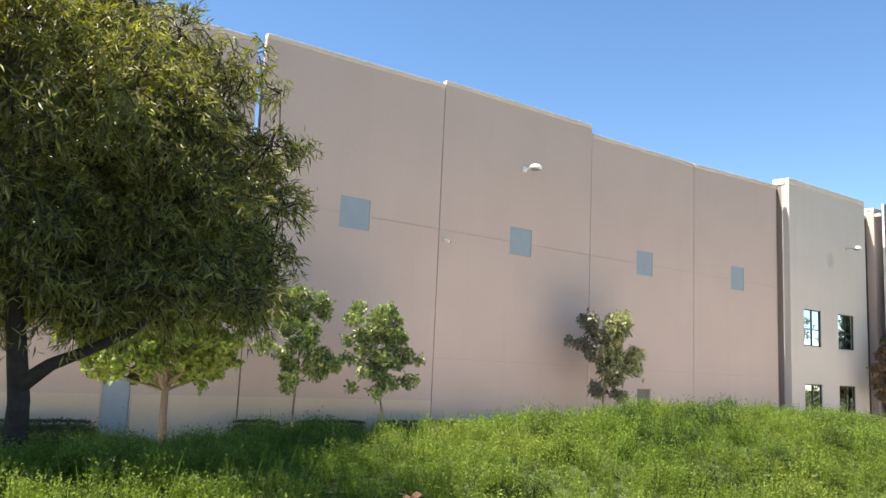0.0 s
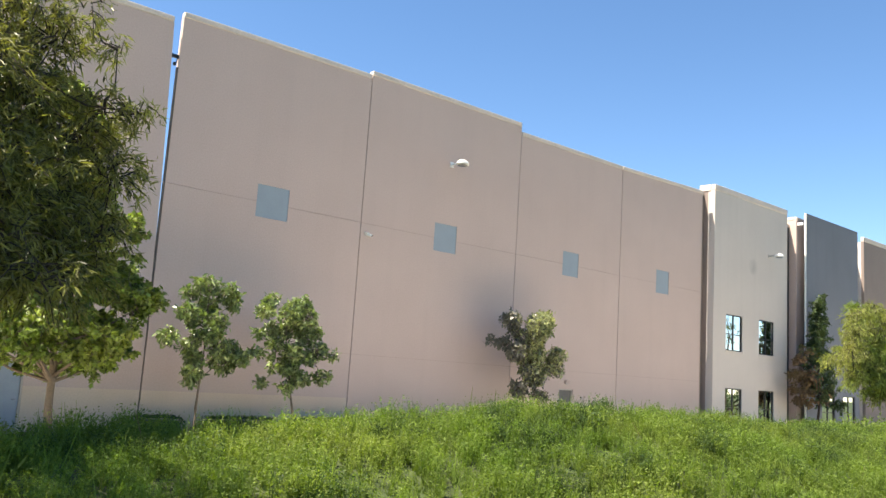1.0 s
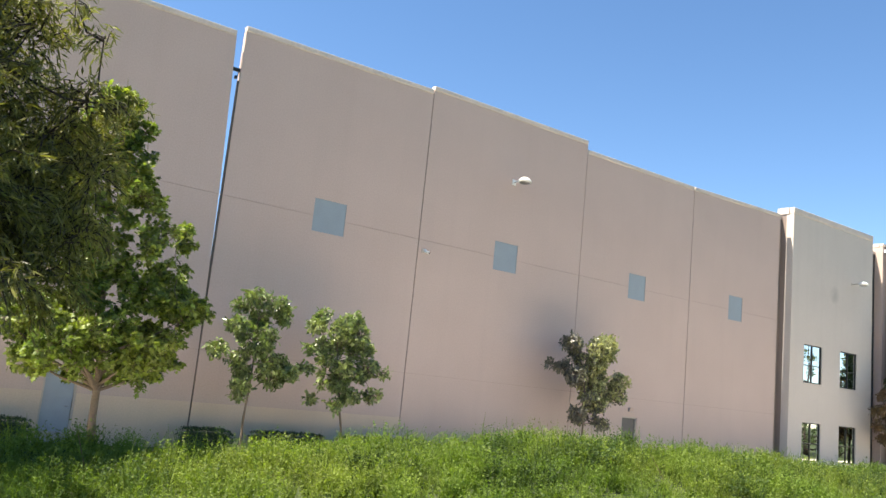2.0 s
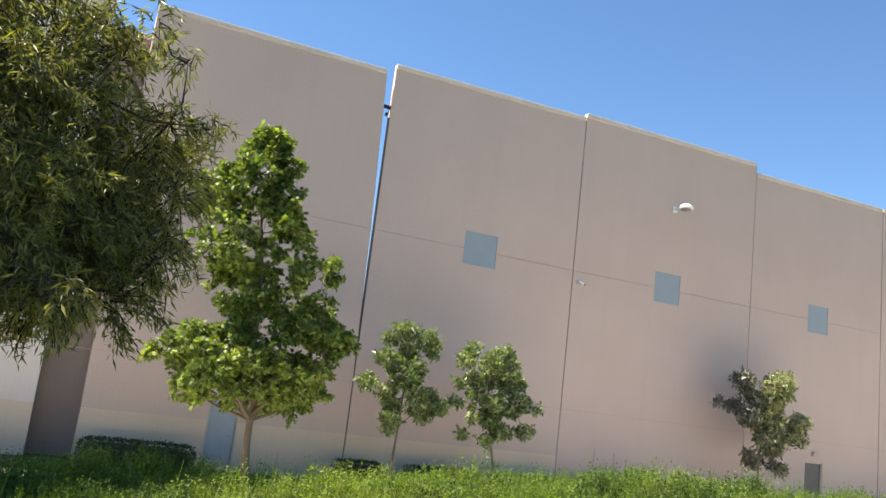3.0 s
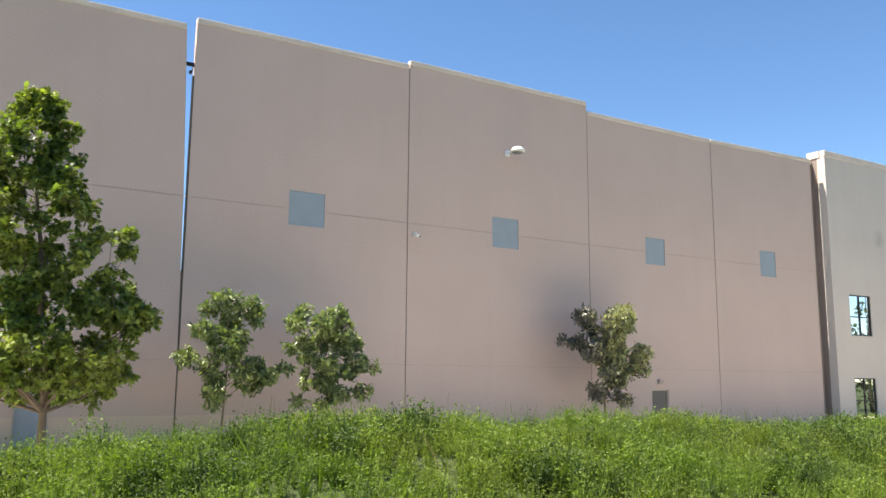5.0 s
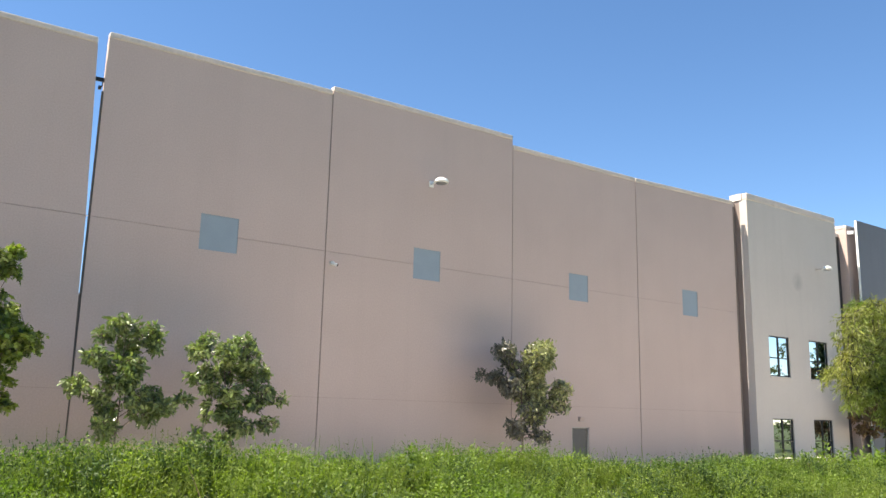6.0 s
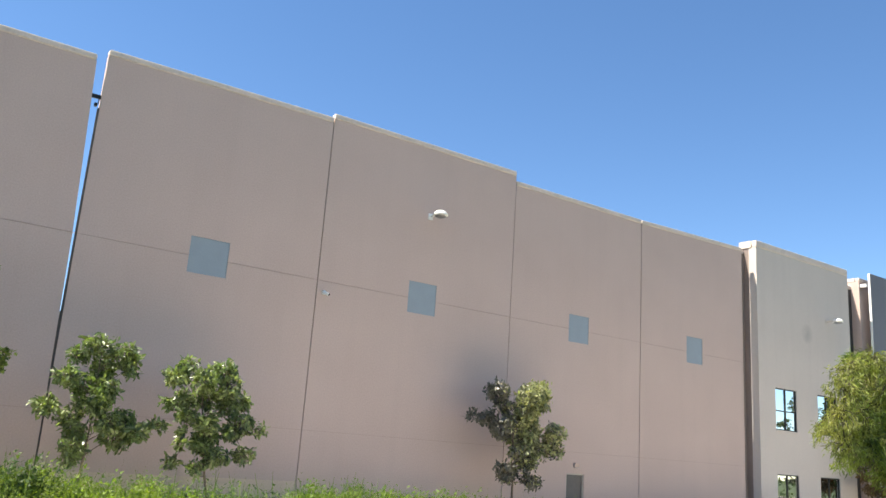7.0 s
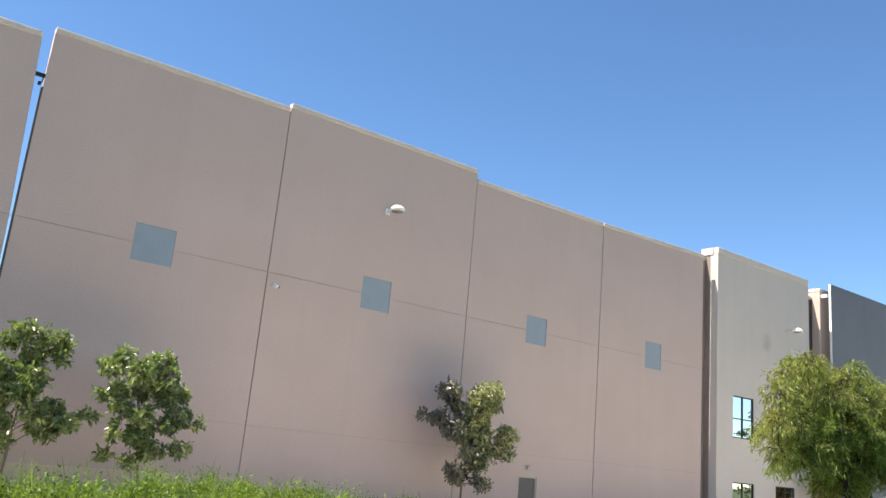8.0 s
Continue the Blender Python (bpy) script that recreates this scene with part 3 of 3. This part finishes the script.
# large fine-leaved tree on the berm
bz = height(-9.8, -19.0)
lobes = []
for i in range(150):
    f = (i + 0.5) / 150
    a = i * 2.39996 + rng.normal() * 0.25
    up = 1 - 1.22 * f
    ring = math.sqrt(max(0.0, 1 - up * up)) if up > 0 else 1.0
    q = rng.uniform(0.72, 1.0)
    s = 0.46 * rng.uniform(0.6, 1.35)
    rx = 2.45 if math.cos(a) < 0 else 2.12
    z = 3.45 + (1.85 * q if up > 0 else 1.5) * up + rng.normal() * 0.12
    x = -10.2 + rx * ring * q * math.cos(a)
    if x > -8.4:
        z = min(z, 4.95 + 0.1 * rng.normal())
    lobes.append((x, -18.25 + (1.7 if math.cos(a) < 0.2 else 1.35) * (0.55 + 0.45 * min(1.0, max(0.0, (up + 0.3) / 0.7))) * ring * q * math.sin(a), z, s, s * 0.75))
for i in range(90):
    q, a = math.sqrt((i + 0.5) / 90) * 0.85, i * 2.39996
    lobes.append((-10.2 + 2.25 * q * math.cos(a), -18.2 + 1.0 * q * math.sin(a), 3.15 + 0.8 * math.sqrt(1 - q * q) * rng.random(), 0.55, 0.32))
for i in range(46):
    x = -12.2 + 3.9 * (i + 0.5) / 46
    lobes.append((x, -18.3 + 0.95 * math.sin(i * 2.4), 2.86 + 0.1 * rng.normal() + 0.12 * max(0.0, x + 9.3), 0.42, 0.26))
for i in range(9):
    lobes.append((-10.6 + 0.1 * i, -20.15 + 0.35 * math.sin(i * 2.4), 5.15 + 0.2 * math.sin(i * 1.7), 0.4, 0.26))
# sprays that stand out from the crown's side and top
lobes += [(-7.55, -18.2, 4.38, 0.22, 0.13), (-7.85, -18.2, 4.4, 0.3, 0.22), (-7.8, -18.2, 4.85, 0.2, 0.16), (-8.05, -18.2, 5.1, 0.22, 0.3)]
lobes += [(-7.85, -18.2, 4.35, 0.36, 0.28), (-8.3, -18.3, 4.75, 0.42, 0.33), (-7.78, -18.2, 3.3, 0.34, 0.28), (-7.72, -18.2, 3.8, 0.34, 0.28), (-7.85, -18.1, 3.1, 0.28, 0.2)]
for i in range(17):
    lobes.append((-8.4 + 0.17 * (i % 5), -18.05 + 0.25 * (i % 3), 3.2 + 1.2 * i / 16, 0.42, 0.34))
for i in range(14):
    lobes.append((-9.6 + 0.1 * i, -18.3 + 0.22 * (i % 4), 5.5 - 0.045 * i - 0.2 * (i % 2), 0.36, 0.28))
willow = tree("willow_tree", "broad fine-leaved tree with dark trunk on the grass berm", (-9.82, -19.0, bz), (-9.95, -18.7, 5.0), 0.078, lobes, SLIM, 0.09, 250000, WILLOW, BARK_DARK, 3, droop=0.32, flat=0.4, fork=0.3, limbs=7)

bm = bmesh.new()
tube(bm, [(-9.84, -19.0, 2.18), (-9.66, -19.0, 2.33), (-9.42, -18.98, 2.44), (-9.15, -18.95, 2.58), (-8.85, -18.8, 2.8), (-8.5, -18.7, 3.15)], [0.058, 0.044, 0.036, 0.032, 0.026, 0.014], 10)
part("limb", bm, BARK_DARK, willow, "thick dark low limb", True)

# conical broad-leaved tree by the door: its outline to either side, by height
MAPLE_Z = (1.7, 2.1, 2.6, 3.1, 3.55, 3.85, 4.5, 5.0, 5.3, 5.9, 6.4, 6.9, 7.3, 7.7, 8.25, 8.7)
MAPLE_LEFT = (-5.3, -5.8, -6.4, -6.6, -6.5, -5.3, -5.5, -5.6, -6.15, -6.3, -6.15, -6.05, -6.0, -5.7, -5.1, -4.75)
MAPLE_RIGHT = (-3.0, -2.45, -2.0, -1.9, -1.7, -1.75, -1.9, -2.05, -2.15, -2.5, -3.3, -3.65, -3.5, -3.6, -4.1, -4.4)
GAPS = ((-2.5, 4.95), (-2.65, 4.3), (-5.6, 4.15), (-5.95, 4.05))
lobes = []
while len(lobes) < 350:
    f = rng.random() ** 1.08
    z = 1.95 + 6.6 * f
    s = (0.42 - 0.17 * f) * rng.uniform(0.65, 1.3)
    left, right = np.interp(z, MAPLE_Z, MAPLE_LEFT) + 0.3 * s, np.interp(z, MAPLE_Z, MAPLE_RIGHT) - 0.35 * s
    mid, half = (left + right) / 2, max(0.05, (right - left) / 2)
    a, q = rng.uniform(0, 6.283), math.sqrt(rng.uniform(0.12, 1.0))
    x, y = mid + half * q * math.cos(a), -4.9 + 0.82 * half * q * math.sin(a)
    if not any(abs(x - gx) < 0.3 and abs(z - gz) < 0.24 for gx, gz in GAPS):
        lobes.append((x, y, z, s, s * 0.62))
tree("maple_tree", "bright green conical broad-leaved tree beside the door", (-3.9, -4.9, 0.0), (-4.6, -4.9, 8.4), 0.10, lobes, LOBED, 0.132, 35000, MAPLE, BARK, 5, droop=0.15, flat=0.62, fork=0.2, limbs=14)

# three young evergreen trees along the wall: clumps of leaf whorls (x, z, radius) round a thin stem
T = "young laurel-leaved tree with open clumped crown by the wall"
CLUMPS = (
    ((0.4, 4.49, .28), (1.06, 4.35, .35), (1.25, 4.05, .25), (0.09, 4.21, .22), (0.67, 4.01, .28), (-0.22, 3.68, .26), (0.3, 3.53, .27), (0.75, 3.52, .28), (0.64, 3.17, .27), (0.33, 3.04, .27), (-0.5, 2.96, .26),
     (-0.05, 2.76, .22), (0.2, 2.47, .25), (0.12, 2.09, .25), (0.2, 1.78, .17), (0.42, 2.02, .22), (0.8, 2.71, .27), (1.27, 2.73, .32), (1.21, 2.38, .35), (1.54, 2.48, .22), (2.1, 2.71, .18), (1.89, 2.5, .16)),
    ((2.96, 4.34, .21), (2.73, 4.0, .26), (3.16, 3.93, .33), (3.85, 4.23, .37), (4.0, 3.87, .29), (2.41, 3.96, .21), (2.88, 3.48, .23), (3.6, 3.52, .3), (2.53, 3.31, .18), (2.95, 3.07, .25), (3.4, 2.86, .28), (4.17, 3.38, .27),
     (4.58, 3.49, .22), (4.47, 2.93, .29), (4.9, 2.81, .14), (4.26, 2.67, .25), (3.6, 2.49, .32), (2.97, 2.63, .13), (3.35, 2.27, .23), (2.85, 2.31, .15), (3.76, 2.02, .28), (4.51, 2.1, .22), (4.1, 2.06, .13), (2.87, 1.83, .16), (3.18, 1.69, .18)),
    ((13.95, 4.78, .34), (14.28, 4.37, .28), (15.3, 4.72, .45), (15.82, 4.93, .29), (14.93, 4.25, .36), (15.71, 4.44, .33), (15.21, 3.89, .36), (13.57, 3.79, .25), (13.98, 3.51, .32), (13.13, 3.85, .15), (14.47, 3.45, .32), (15.02, 3.2, .36),
     (15.52, 3.52, .33), (16.3, 3.5, .31), (16.58, 3.24, .21), (16.06, 2.9, .29), (15.4, 2.86, .39), (15.01, 2.53, .3), (15.58, 2.51, .29), (14.48, 2.73, .18), (14.6, 3.95, .32), (14.85, 4.6, .3), (14.02, 2.15, .24), (14.63, 2.03, .3), (15.1, 1.84, .26), (16.49, 2.85, .17)),
)
YOUNG = (
    ((0.46, -2.80), (0.55, 4.4), 0.045, LAUREL, 6200, None),
    ((3.86, -2.50), (3.25, 4.1), 0.045, LAUREL, 6600, (BRONZE, lambda P, r: (P[:, 0] - 5.3 - 0.5 * (P[:, 2] - 2.4) + r.normal(size=len(P)) * 0.5) > 0)),
    # darker bronze leaves at left and foot paint in this crown's shaded part
    ((14.62, -1.90), (14.5, 4.8), 0.05, OLIVE, 10800, (BRONZE, lambda P, r: np.minimum(P[:, 0] - 14.4 + r.normal(size=len(P)) * 0.3, P[:, 2] - 2.4 + r.normal(size=len(P)) * 0.5) < 0)),
)
for k, ((bx, by), (tx, tz), r, leaf_mat, count, second) in enumerate(YOUNG):
    lobes = [(x, by + rng.uniform(-0.45, 0.45), z, q * (1.2 if k == 2 else 1.0), q * (1.05 if k == 2 else 0.85)) for x, z, q in CLUMPS[k]]
    tree("young_tree", T, (bx, by, 0.0), (tx, by, tz), r, lobes, OVAL, 0.15 + 0.012 * (k == 2), count, leaf_mat, BARK, 11 + k, second=second, droop=0.22, flat=0.55, group="young trees by the wall", fork=0.36, bare=0.72, limbs=12, whorl=11, even=0.66)

# feathery tree past the berm, and the darker tree by the office wall
lobes = [(7.75, -17.5, 3.4, .34, .28), (7.85, -17.5, 3.85, .34, .28), (8.2, -17.4, 4.2, .34, .26), (7.85, -17.5, 3.0, .32, .24), (8.65, -17.5, 4.36, .36, .24), (9.8, -17.5, 4.38, .42, .26), (8.4, -17.5, 2.85, .32, .24)]
while len(lobes) < 75:
    a, u, q = rng.uniform(0, 6.283), rng.uniform(-1, 1), rng.uniform(0.45, 0.95)
    r = math.sqrt(1 - u * u) * q
    lobes.append((10.15 + 2.25 * r * math.cos(a), -17.3 + 0.75 * r * math.sin(a), 3.5 + 0.9 * u * q + 0.12 * rng.normal(), rng.uniform(0.22, 0.6), rng.uniform(0.2, 0.42)))
tree("pepper_tree", "feathery light green tree with weeping branches", (9.9, -17.4, height(9.9, -17.4)), (9.8, -17.4, 4.1), 0.08, lobes, SLIM, 0.10, 68000, PEPPER, BARK_DARK, 21, droop=0.5, flat=0.35, fork=0.3)
lobes = [(37.7, -1.75, 3.0, .5, .42), (37.6, -1.75, 3.8, .5, .42), (38.0, -1.8, 4.6, .5, .42), (38.3, -1.75, 2.4, .5, .4), (38.6, -1.8, 3.6, .55, .45), (38.7, -1.8, 5.2, .5, .42)]
for i in range(40):
    f = (i + 0.5) / 40
    a, z, r = i * 2.39996, 2.0 + 6.4 * f, (1.8 * (1 - f) ** 1.6 + 0.3) * rng.uniform(0.5, 0.95)
    lobes.append((40.2 + r * (1.35 if math.cos(a) > 0 else 1.0) * math.cos(a), -1.85 + 0.3 * r * math.sin(a), z, 0.55 - 0.16 * f, 0.48 - 0.1 * f))
tree("street_tree", "dark green tree with rust-red leaves on one side", (40.1, -1.85, 0.0), (40.2, -1.85, 8.4), 0.10, lobes, OVAL, 0.2, 9500, DARKLEAF, BARK_DARK, 22, droop=0.3,
     second=(RUST, lambda P, r: (P[:, 0] - 39.7 + 0.45 * (P[:, 2] - 4.0) + r.normal(size=len(P)) * 0.45) < -0.55))


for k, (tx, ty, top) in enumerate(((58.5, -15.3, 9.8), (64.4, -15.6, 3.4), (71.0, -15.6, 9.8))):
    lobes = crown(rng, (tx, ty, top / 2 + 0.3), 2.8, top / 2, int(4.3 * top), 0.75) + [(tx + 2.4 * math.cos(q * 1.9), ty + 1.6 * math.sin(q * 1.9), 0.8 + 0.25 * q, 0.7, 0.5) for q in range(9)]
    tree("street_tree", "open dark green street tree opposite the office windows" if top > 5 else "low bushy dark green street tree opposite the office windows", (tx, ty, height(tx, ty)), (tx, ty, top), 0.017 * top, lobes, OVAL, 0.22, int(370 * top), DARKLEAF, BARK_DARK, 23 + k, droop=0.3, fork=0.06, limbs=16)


# ---- hedges ----
def hedge(x0, x1, y0, y1, z1, seed):
    """A low clipped hedge: a lumpy dark core thick with small leaves."""
    rng = np.random.default_rng(seed)
    h = tagged(empty("hedge", ((x0 + x1) / 2, (y0 + y1) / 2, 0)), "low clipped dark green hedge at the wall's foot", "hedge", group="hedges along the wall")
    bm = boxes([(x0 + .06, x1 - .06, y0 + .06, y1 - .06, -0.05, z1 - .07)], 0.16)
    part("core", bm, HEDGE, h)
    n = int(900 * (x1 - x0))
    side = rng.choice(5, n, p=(0.44, 0.36, 0.08, 0.06, 0.06))
    u, w = rng.random(n), rng.random(n)
    d = np.array([(0, -1, 0), (0, 0, 1), (0, 1, 0), (-1, 0, 0), (1, 0, 0)], float)[side]
    g = np.stack([np.where(side == 3, 0, np.where(side == 4, 1, u)), np.where(side == 0, 0, np.where(side == 2, 1, np.where(side == 1, w, u))), np.where(side == 1, 1, w)], 1) * 2 - 1
    g *= 1 - 0.12 * (np.abs(g) ** 4).sum(1, keepdims=True).clip(1, 3) / 2 + 0.06
    c, s = np.array([(x0 + x1) / 2, (y0 + y1) / 2, z1 / 2]), np.array([(x1 - x0) / 2, (y1 - y0) / 2, z1 / 2])
    P = c + g * s + rng.normal(size=(n, 3)) * 0.018
    v, f = scatter(OVAL[0], OVAL[1], P, leaf_frames(rng, d + rng.normal(size=d.shape) * 0.7, 0.4), 0.075 * rng.uniform(0.7, 1.3, n))
    tagged(part_np("foliage", v.round(4), clean(f.tolist()), HEDGE, h), kind="stuff")


for i, (a, b) in enumerate(((-7.4, -4.55), (-0.55, 0.85), (1.65, 3.95), (4.6, 8.2), (9.0, 13.0))):
    hedge(a, b, -1.5, -0.6, 0.66, 40 + i)


# ---- weeds on the berm ----
def weed_shape(rng, stems, leaves, size):
    """One low bushy weed: leaning stems with small oval leaves."""
    P, D, T = [], [], []
    for _ in range(stems):
        a, l = rng.uniform(0, 6.283), rng.uniform(0.1, 0.5)
        tip = np.array([math.cos(a) * l, math.sin(a) * l, 1.0]) * rng.uniform(0.55, 1.05)
        u = rng.uniform(0.25, 1.0, leaves)[:, None]
        P.append(u * tip + rng.normal(size=(leaves, 3)) * 0.035)
        D.append(rng.normal(size=(leaves, 3)) * np.array([1, 1, 0.45]) + tip * 0.7)
        T += [(0.018, 0, 0), (-0.018, 0, 0), tuple(tip)]
    P, D = np.concatenate(P), np.concatenate(D)
    tpl = np.array([(.22, .2, .02), (0, 1, 0), (-.26, .35, .05)])
    v, f = scatter(tpl, [(0, 1, 2)], P, leaf_frames(rng, D, 0.6), size * rng.uniform(0.7, 1.3, len(P)))
    return np.concatenate([v, T]), np.concatenate([f, np.arange(len(T)).reshape(-1, 3) + len(v)])


def weeds(name, label, x0, x1, y0, y1, count, tall, shapes, seed, mat=WEED, spots=0):
    rng = np.random.default_rng(seed)
    V, F, k = [], [], 0
    X, Y, W, A = rng.uniform(x0, x1, count), rng.uniform(y0, y1, count), rng.integers(0, len(shapes), count), rng.uniform(0, 6.283, count)
    if spots:
        pick = rng.integers(0, spots, count)
        X, Y = X[pick] + rng.normal(size=count) * 0.16, Y[pick] + rng.normal(size=count) * 0.13
    for x, y, w, a in zip(X, Y, W, A):
        clump = 0.9 + 0.35 * noise.noise(Vector((x * 1.1, y * 1.5, 9))) + 0.6 * noise.noise(Vector((x * 3.4, y * 3.8, 2)))
        s = tall * min(1.3, max(0.55, clump)) * rng.uniform(0.8, 1.2)
        v, f = shapes[w]
        c, n = math.cos(a) * s, math.sin(a) * s
        V.append(v @ np.array([[c, n, 0], [-n, c, 0], [0, 0, s]]) + (x, y, height(x, y) - 0.02))
        F.append(f + k)
        k += len(v)
    ob = part_np(name, np.concatenate(V).round(4), np.concatenate(F), mat)
    return tagged(ob, label, "weeds", kind="stuff")


wr = np.random.default_rng(90)
NEAR = [weed_shape(wr, 9, 9, 0.09) for _ in range(10)]
WIDE = [weed_shape(wr, 7, 7, 0.19) for _ in range(6)]
LOW = [weed_shape(wr, 5, 5, 0.26) for _ in range(5)]
weeds("weeds", "dense bright green weeds covering the berm", -11.6, 4, -22.2, -18.9, 11200, 0.21, NEAR, 91)
weeds("far_weeds", "bright green weeds running on along the berm", 4, 24, -22.5, -17.0, 2700, 0.29, WIDE, 92)
weeds("rear_weeds", "green weeds on the back of the berm", -14, 6, -19.0, -13.0, 1100, 0.22, NEAR, 93)
weeds("tall_weeds", "taller dark green weeds on the crest near the broad tree", -9.3, -7.2, -19.5, -18.5, 330, 0.23, NEAR, 94)
weeds("bushy_weeds", "darker green bushy weed clumps on the berm", -9, 6, -21.6, -19.4, 1250, 0.235, NEAR, 99, BUSH, spots=55)
weeds("verge_weeds", "low green weeds between pavement and berm", -24, 24, -24.42, -22.0, 2800, 0.19, LOW, 97)
weeds("side_weeds", "green weeds past the broad tree", -24, -11.5, -22.8, -13.0, 1800, 0.29, LOW, 98)


def stalks(name, label, x0, x1, y0, y1, count, tall, seed, mat):
    """Thin upright grass blades and seed stalks standing over the weeds."""
    rng = np.random.default_rng(seed)
    tpl = np.array([(-.007, 0, 0), (.007, 0, 0), (.011, .4, .03), (-.011, .4, .03), (.003, 1, .16), (-.003, 1, .16)])
    X, Y = rng.uniform(x0, x1, count), rng.uniform(y0, y1, count)
    P = np.array([(x, y, height(x, y)) for x, y in zip(X, Y)])
    D = np.stack([rng.normal(size=count) * 0.28, rng.normal(size=count) * 0.28, np.ones(count)], 1)
    v, f = scatter(tpl, [(0, 1, 2, 3), (3, 2, 4, 5)], P, leaf_frames(rng, D, 0.0), tall * rng.uniform(0.5, 1.3, count))
    return tagged(part_np(name, v.round(4), f, mat), label, "grass", kind="stuff")


stalks("tall_grass", "thin upright green grass blades among the weeds", -11.6, 5, -21.8, -18.7, 1500, 0.25, 95, WEED)
stalks("dry_stalks", "scattered dry brown seed stalks", -11.6, 5, -21.8, -18.7, 40, 0.25, 96, DRY)

# splintered stump of a stake among the weeds
stake = tagged(empty("wooden_stake", (-8.45, -21.5, height(-8.45, -21.5))), "splintered reddish wooden stake among the weeds", "stake")
for dx, w, top in ((-0.033, 0.022, 1.775), (-0.008, 0.024, 1.755), (0.022, 0.034, 1.785)):
    bm = boxes([(-8.45 + dx - w / 2, -8.45 + dx + w / 2, -21.525, -21.475, 1.2, top)], 0.003)
    for v in bm.verts:
        if v.co.z > top - 0.01:
            v.co.z += 0.5 * (v.co.x + 8.45 - dx) + 0.2 * (v.co.y + 21.5)
    part("splinter", bm, STAKE, stake)
